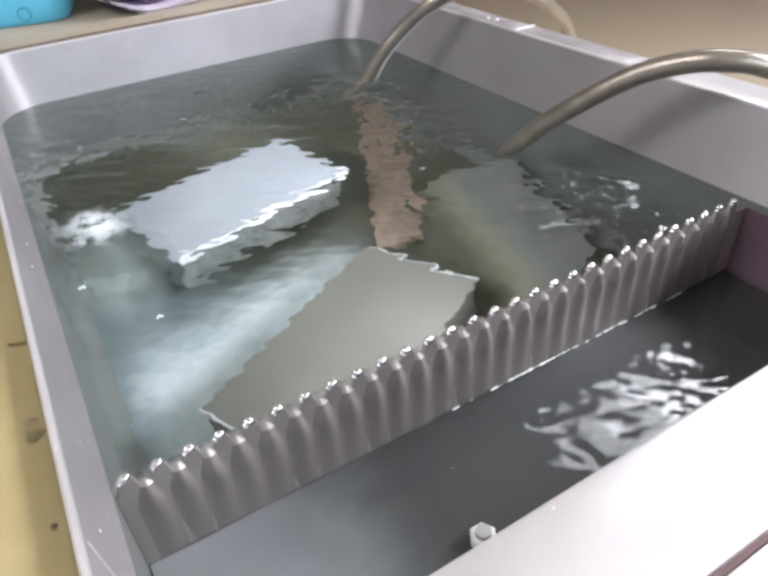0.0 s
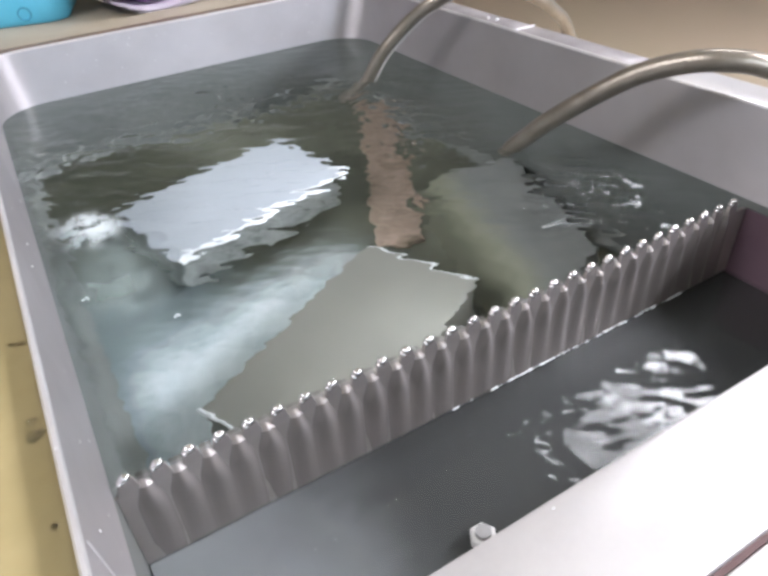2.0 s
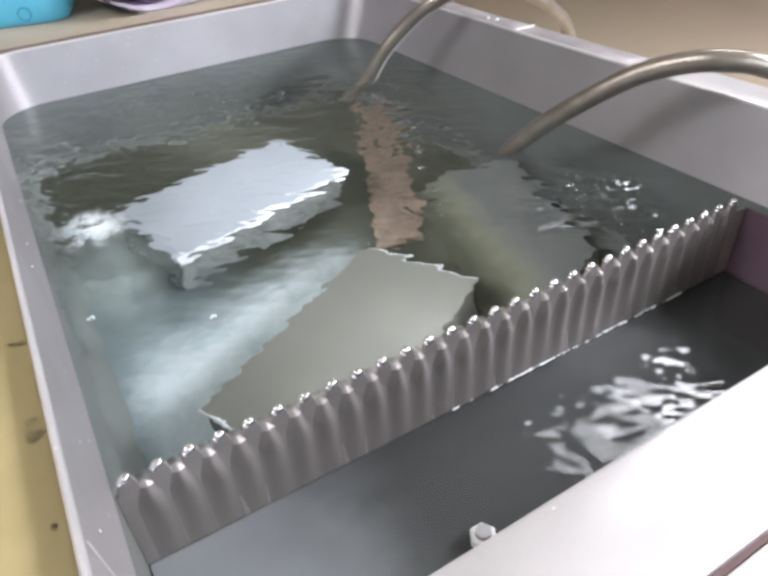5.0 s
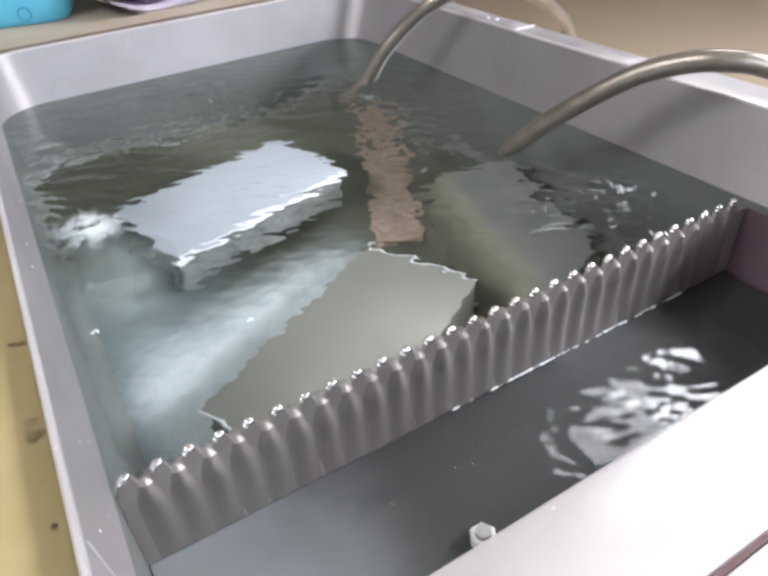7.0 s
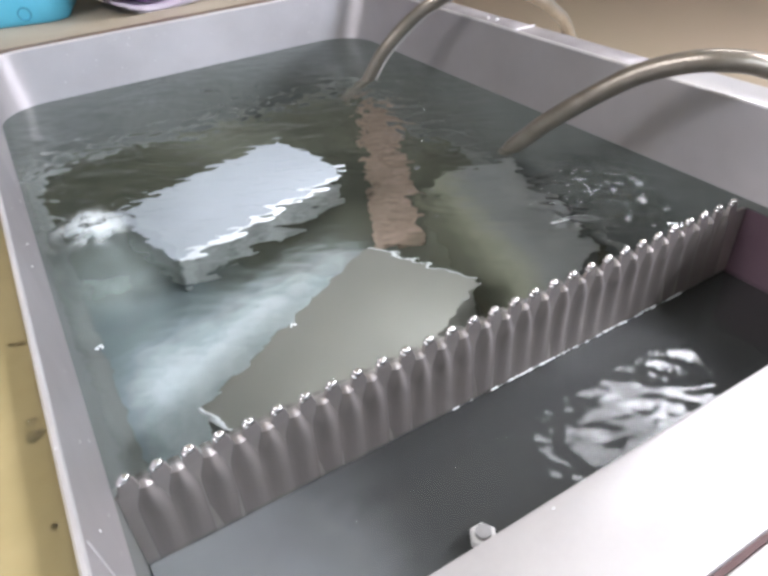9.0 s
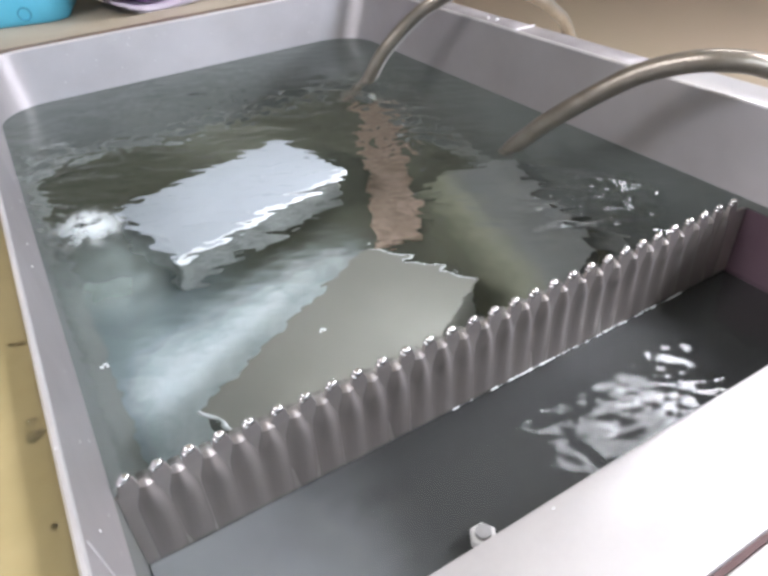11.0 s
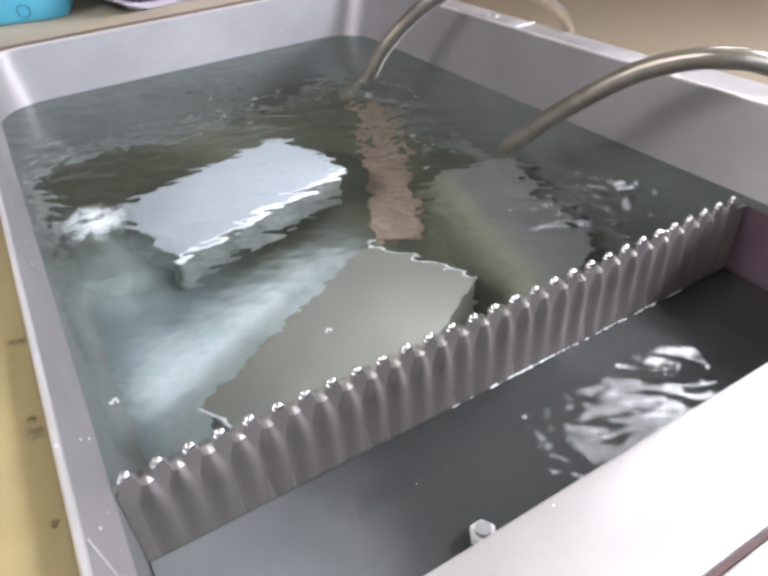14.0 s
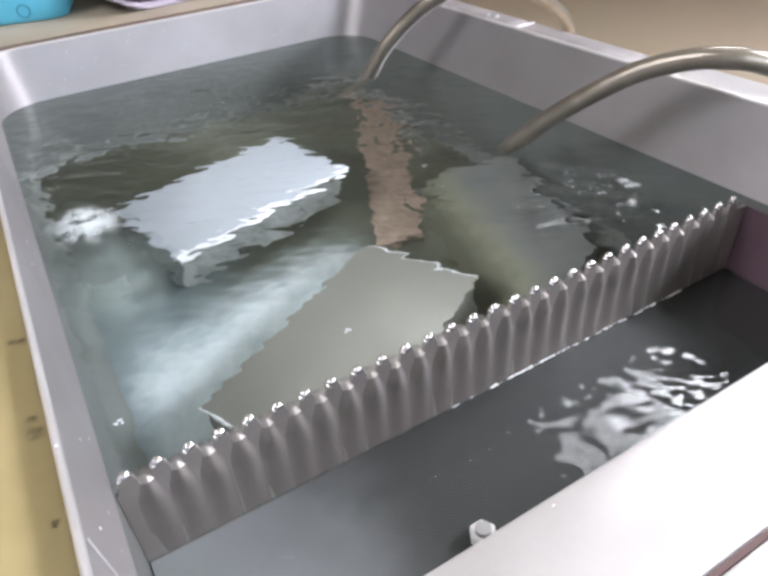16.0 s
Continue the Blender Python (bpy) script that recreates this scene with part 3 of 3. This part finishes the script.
rng = random.Random(5)
BUBBLE_AND_GLINT = plain("bubble_and_glint_white", (0.70, 0.76, 0.76), (0.85, 0.89, 0.88), 0.3, 0.0, 60, 300, 0.0001)
def veil_material(name, colour, radii, lo, hi, scale, most):
    """Very fine bubbles: a pale veil, thickest at its heart, that lets the rest of the light through."""
    m = bpy.data.materials.new(name)
    m.use_nodes = True
    nt = m.node_tree
    nt.nodes.remove(nt.nodes["Principled BSDF"])
    tc = nt.nodes.new("ShaderNodeTexCoord")
    mp = nt.nodes.new("ShaderNodeMapping")
    mp.inputs["Scale"].default_value = [1 / r for r in radii]
    g = nt.nodes.new("ShaderNodeTexGradient")
    g.gradient_type = "SPHERICAL"
    link(nt, tc.outputs["Object"], mp.inputs[0])
    link(nt, mp.outputs[0], g.inputs[0])
    heart = smooth_step(nt, g.outputs["Fac"], 0.0, 1.0)
    broken = smooth_step(nt, noise_tex(nt, scale, 4, 0.6), lo, hi)
    thick = math_node(nt, "MULTIPLY", math_node(nt, "MULTIPLY", heart, broken), most)
    clear = nt.nodes.new("ShaderNodeBsdfTransparent")
    d = nt.nodes.new("ShaderNodeBsdfDiffuse")
    tr = nt.nodes.new("ShaderNodeBsdfTranslucent")
    d.inputs[0].default_value = tr.inputs[0].default_value = (*colour, 1)
    both = nt.nodes.new("ShaderNodeMixShader")
    both.inputs[0].default_value = 0.35
    mx = nt.nodes.new("ShaderNodeMixShader")
    link(nt, d.outputs[0], both.inputs[1])
    link(nt, tr.outputs[0], both.inputs[2])
    link(nt, thick, mx.inputs[0])
    link(nt, clear.outputs[0], mx.inputs[1])
    link(nt, both.outputs[0], mx.inputs[2])
    link(nt, mx.outputs[0], nt.nodes["Material Output"].inputs[0])
    return m


def veil_mesh(radii, levels, mat, rough):
    """Domed, uneven layers of bubbles, one above the other, in an egg-shaped space."""
    bm = bmesh.new()
    for lv in levels:
        r = math.sqrt(max(0.0, 1 - lv * lv))
        rings = []
        for i in range(1, 11):
            rings.append([])
            for k in range(40):
                a = 2 * math.pi * k / 40
                px, py = radii[0] * r * i / 10 * math.cos(a), radii[1] * r * i / 10 * math.sin(a)
                h = lv * radii[2] + rough * noise.noise((px * 40, py * 40, lv * 9)) - 0.1 * radii[2] * (i / 10) ** 2
                rings[-1].append(bm.verts.new((px, py, h)))
        bm.faces.new(rings[0])
        for a, c in zip(rings, rings[1:]):
            for k in range(40):
                bm.faces.new((a[k], a[(k + 1) % 40], c[(k + 1) % 40], c[k]))
    return mesh_of(bm, mat)


HAZE_R = (0.066, 0.100, 0.095)
cloud = new("bubble_cloud", veil_mesh(HAZE_R, (-0.45, 0.0, 0.45), veil_material("bubble_haze", (0.62, 0.70, 0.66), HAZE_R, 0.0, 0.95, 24, 0.65), 0.006))
cloud.location = (0.040, 0.258, -0.072)
tagged(cloud, "rising hazy cloud of fine air bubbles", "bubbles", kind="stuff")


def fleck_material(name, solid):
    m, nt, p = material(name)
    p.inputs["Base Color"].default_value = (0.76, 0.79, 0.79, 1)
    p.inputs["Roughness"].default_value = 0.12
    clear = nt.nodes.new("ShaderNodeBsdfTransparent")
    mx = nt.nodes.new("ShaderNodeMixShader")
    mx.inputs[0].default_value = solid
    link(nt, clear.outputs[0], mx.inputs[1])
    link(nt, p.outputs[0], mx.inputs[2])
    link(nt, mx.outputs[0], nt.nodes["Material Output"].inputs[0])
    return m


GLINT_FLECK = fleck_material("surface_glints", 0.2)
FROTH_R = (0.036, 0.046, 0.012)
froth = new("froth", veil_mesh(FROTH_R, (0.0, 0.25), veil_material("froth_white", (0.84, 0.90, 0.90), FROTH_R, 0.40, 0.56, 60, 1.0), 0.002))
froth.location = (0.041, 0.290, 0.0005)
tagged(froth, "patch of white froth where the water wells up", "froth", kind="stuff")
# White beads in place of the glint where the water meets the weir.
items = []
for k in range(90):
    x = 0.21 + 0.23 * rng.random()
    q = rng.uniform(0.0004, 0.0009)
    items.append(((x, -0.0036 + rng.gauss(0, 0.0003), LOW + 0.0003), (q * rng.uniform(1, 4.5), q, q)))
foam = new("meniscus_glint", beads(items, BUBBLE_AND_GLINT))
tagged(foam, "thin broken line of white beads painted as the meniscus glint", "foam", kind="stuff")
# Flat pale beads stand in for reflections on the wave facets.
flecks = []
for (ax, ay), (bx, by), wide, count in (((0.432, 0.43), (0.285, 0.12), 0.009, 30), ((0.425, 0.125), (0.365, 0.045), 0.008, 14), ((0.012, 0.40), (0.05, 0.42), 0.02, 10), ((0.16, 0.52), (0.33, 0.46), 0.03, 10)):
    items = []
    for k in range(count):
        u = rng.random()
        q = rng.uniform(0.0004, 0.0011)
        x, y = (bx - ax) * (u - 0.5) + rng.gauss(0, wide), (by - ay) * (u - 0.5) + rng.gauss(0, wide)
        items.append(((x, y, 0.0), (q * rng.uniform(2.5, 6), q * rng.uniform(0.5, 0.9), 0.0005)))
    ob = new("surface_glints", beads(items, GLINT_FLECK))
    ob.location = ((ax + bx) / 2, (ay + by) / 2, 0.0006)
    tagged(ob, "scattered flat pale flecks painted as glints on the rippled water", "bubbles", kind="stuff")
    flecks.append(ob)
floats = []
for at in ((0.1487, 0.0452), (0.0155, 0.083)):
    items = [((rng.gauss(0, 0.0016), rng.gauss(0, 0.001), 0.0003), (0.0009, 0.0009, 0.0008)) for k in range(5)]
    ob = new("floating_bubbles", beads(items, BUBBLE_AND_GLINT, 2))
    ob.location = (*at, 0.0002)
    tagged(ob, "few tiny bubbles floating on the water", "bubbles", "floating bubbles")
    floats.append(ob)


# ---- worktops and clutter round the tank ----
def surroundings():
    w = thing("side_worktop", (0, 0, 0), "yellowish laminate worktop with water drops", "worktop")
    part("top", slab(-0.9, X0 - 0.0105, -0.6, YB + 0.0, 0.030, 0.056, 0.003), BEIGE, w)
    part("cabinet", slab(-0.88, X0 - 0.012, -0.58, YB - 0.01, -0.85, 0.030), CREAM, w)
    b = thing("back_worktop", (0, 0, 0), "cream worktop with a brown front edge", "worktop")
    part("top", slab(-0.9, 0.50, YB + 0.045, 1.5, 0.020, 0.052, 0.003), CREAM, b)
    part("edging", slab(-0.9, 0.50, YB + 0.006, YB + 0.040, 0.020, 0.063, 0.002), BROWN, b)
    part("cabinet", slab(-0.88, 0.48, YB + 0.04, 1.48, -0.85, 0.020), CREAM, b)


surroundings()


def blue_tray():
    t = thing("blue_container", (0.045, 0.965, 0.0525), "light blue plastic container with an embossed ring", "container", rz=-14)
    part("body", loft([ring_points(-0.11, 0.11, -0.085, 0.085, 0.03, 0.0), ring_points(-0.115, 0.115, -0.09, 0.09, 0.034, 0.006), ring_points(-0.12, 0.12, -0.095, 0.095, 0.036, 0.05), ring_points(-0.116, 0.116, -0.091, 0.091, 0.034, 0.055)], True), BLUE, t)
    r = part("ring", tube([(0.0085 * math.cos(k * math.pi / 8), 0.0085 * math.sin(k * math.pi / 8), 0) for k in range(17)], 0.0012, 8), NAVY, t)
    r.matrix_local = pose(0.056, -0.0912, 0.016, 96, 0, 0)


def cloth_bag():
    b = thing("white_bag", (0.272, 0.81, 0.0525), "white plastic bag lying open around purple cloth", "bag", rz=6)

    def oval(y, a, c, k=0.0):
        out = []
        for q in range(40):
            t = 2 * math.pi * q / 40
            w = 1 + k * noise.noise((math.cos(t) * 1.5, math.sin(t) * 1.5, y * 20))
            out.append(Vector((a * w * math.cos(t), y, max(0.0005, 0.05 + c * w * math.sin(t)))))
        return out
    part("shell", loft([oval(-0.002, 0.105, 0.051, 0.1), oval(0.05, 0.106, 0.052, 0.1), oval(0.11, 0.10, 0.05, 0.1), oval(0.17, 0.07, 0.04, 0.1), oval(0.168, 0.066, 0.036, 0.1), oval(0.11, 0.097, 0.047, 0.1), oval(0.05, 0.103, 0.049, 0.1), oval(0.0, 0.102, 0.048, 0.1)], False), WHITE_P, b)
    bm = bmesh.new()
    bmesh.ops.create_icosphere(bm, subdivisions=4, radius=1)
    for v in bm.verts:
        n = 1 + 0.22 * noise.noise(v.co * 2.2) + 0.1 * noise.noise(v.co * 6)
        v.co = Vector((v.co.x * 0.074 * n, 0.072 + v.co.y * 0.06 * n, 0.040 + v.co.z * 0.034 * n))
    part("cloth", bm, PURPLE, b, "crumpled purple cloth")


def drops():
    for x, y, q in ((-0.0172, 0.0065, 0.0022), (-0.0172, -0.0035, 0.0032), (-0.0150, 0.0705, 0.0016), (-0.0164, -0.0575, 0.0016), (-0.0192, 0.072, 0.0016)):
        d = new("water_drop", beads([((0, 0, 0), (q, q * 1.2, q * 0.75)), ((q * 0.9, q * 0.5, 0), (q * 0.5, q * 0.5, q * 0.4))], DROP, 2))
        d.location = (x, y, 0.0562)
        tagged(d, "clear water drop on the yellowish worktop", "water drop", "drops on the worktop")
    # Rim drops are opaque and pale: their highlights are put into the colour.
    for x, y, q in ((0.206, 0.6555, 0.002), (0.1385, -0.1605, 0.0024), (0.36, -0.1605, 0.0018), (-0.0075, 0.03, 0.0012), (-0.0075, -0.03, 0.0012), (0.533, 0.36, 0.003), (0.530, 0.372, 0.0024)):
        d = new("water_drop", beads([((0, 0, 0), (q * 0.9, q * 0.5, q * 0.5))], PALE, 2))
        d.location = (x, y, RIM + 0.0016)
        tagged(d, "water drop on the steel rim with its highlight painted pale", "water drop", "drops on the rim")


def wall_drops():
    g = random.Random(11)
    items = []
    for k in range(20):
        z = g.uniform(0.012, 0.06)
        q = g.uniform(0.0004, 0.0010)
        items.append(((X0 - 0.0056 * z / 0.067 + 0.0002, g.uniform(-0.12, 0.55), z), (q * 0.6, q, q * g.uniform(1, 1.8))))
    for k in range(26):
        z = g.uniform(0.012, 0.06)
        q = g.uniform(0.0004, 0.0009)
        items.append(((g.uniform(0.06, 0.44), YB - 0.008 * z / 0.067 - 0.0002, z), (q, q * 0.6, q * 1.4)))
    d = new("wall_drops", beads(items, PALE))
    tagged(d, "tiny bright splash drops clinging to the steel walls", "water drops", kind="stuff")


wall_drops()


def drain_fitting():
    f = thing("drain_fitting", (0.1655, -0.0925, LOW - 0.0045), "pale plastic drain fitting standing in the trough", "pipe fitting")
    part("pipe", lathe([(0.0055, 0), (0.0055, 0.006), (0.005, 0.0065)], 18), GREYP, f)
    part("nut", lathe([(0.0078, 0.0050), (0.0080, 0.0058), (0.0080, 0.0098), (0.0074, 0.0106), (0.0056, 0.0108)], 6), PALE, f, "pale six-sided nut")
    part("spout", lathe([(0.0046, 0.0106), (0.0046, 0.0140), (0.0036, 0.0144)], 18), GREYP, f, "grey spout")


blue_tray()
cloth_bag()
drops()
drain_fitting()


def motions():
    def sway(ob, ax, ay, az, tilt, s, w):
        x, y, z = ob.location
        rows = []
        for k in range(81):
            t = 0.2 * k
            rows.append((t, pose(x + ax * math.sin(w * t + s) * (0.6 + 0.4 * math.sin(0.9 * t)), y + ay * math.sin(1.31 * w * t + 2 * s), z + az * math.sin(0.8 * w * t + s),
                                 tilt * math.sin(1.13 * w * t + s), tilt * math.sin(0.87 * w * t + 3 * s), 0)))
        walk(ob, rows)
    sway(water, 0.014, 0.0005, 0.0003, 0.10, 0.4, 4.3)
    sway(cloud, 0.002, 0.003, 0.003, 1.0, 0.9, 3.7)
    sway(froth, 0.004, 0.005, 0.0005, 1.0, 2.2, 4.9)
    for k, ob in enumerate(flecks):
        sway(ob, 0.004, 0.005, 0.0003, 0.2, 1.1 * k, 3.3)
    for k, ob in enumerate(spills):
        sway(ob, 0.0004, 0.0, 0.0004, 0.3, 1.7 * k, 6.0)
    walk(floats[0], [(0.0, pose(0.06, 0.13, 0.0002)), (6.0, pose(0.10, 0.10, 0.0002)), (11.5, pose(0.147, 0.050, 0.0002)), (14.0, pose(0.1480, 0.0475, 0.0002)), (16.0, pose(0.158, 0.040, 0.0002))])
    walk(floats[1], [(0.0, pose(0.02, 0.20, 0.0002)), (7.0, pose(0.018, 0.14, 0.0002)), (12.5, pose(0.0155, 0.083, 0.0002)), (14.5, pose(0.014, 0.058, 0.0002)), (16.0, pose(0.013, 0.045, 0.0002))])
    sway(water_low, 0.013, 0.0004, 0.0003, 0.12, 1.7, 5.1)


motions()
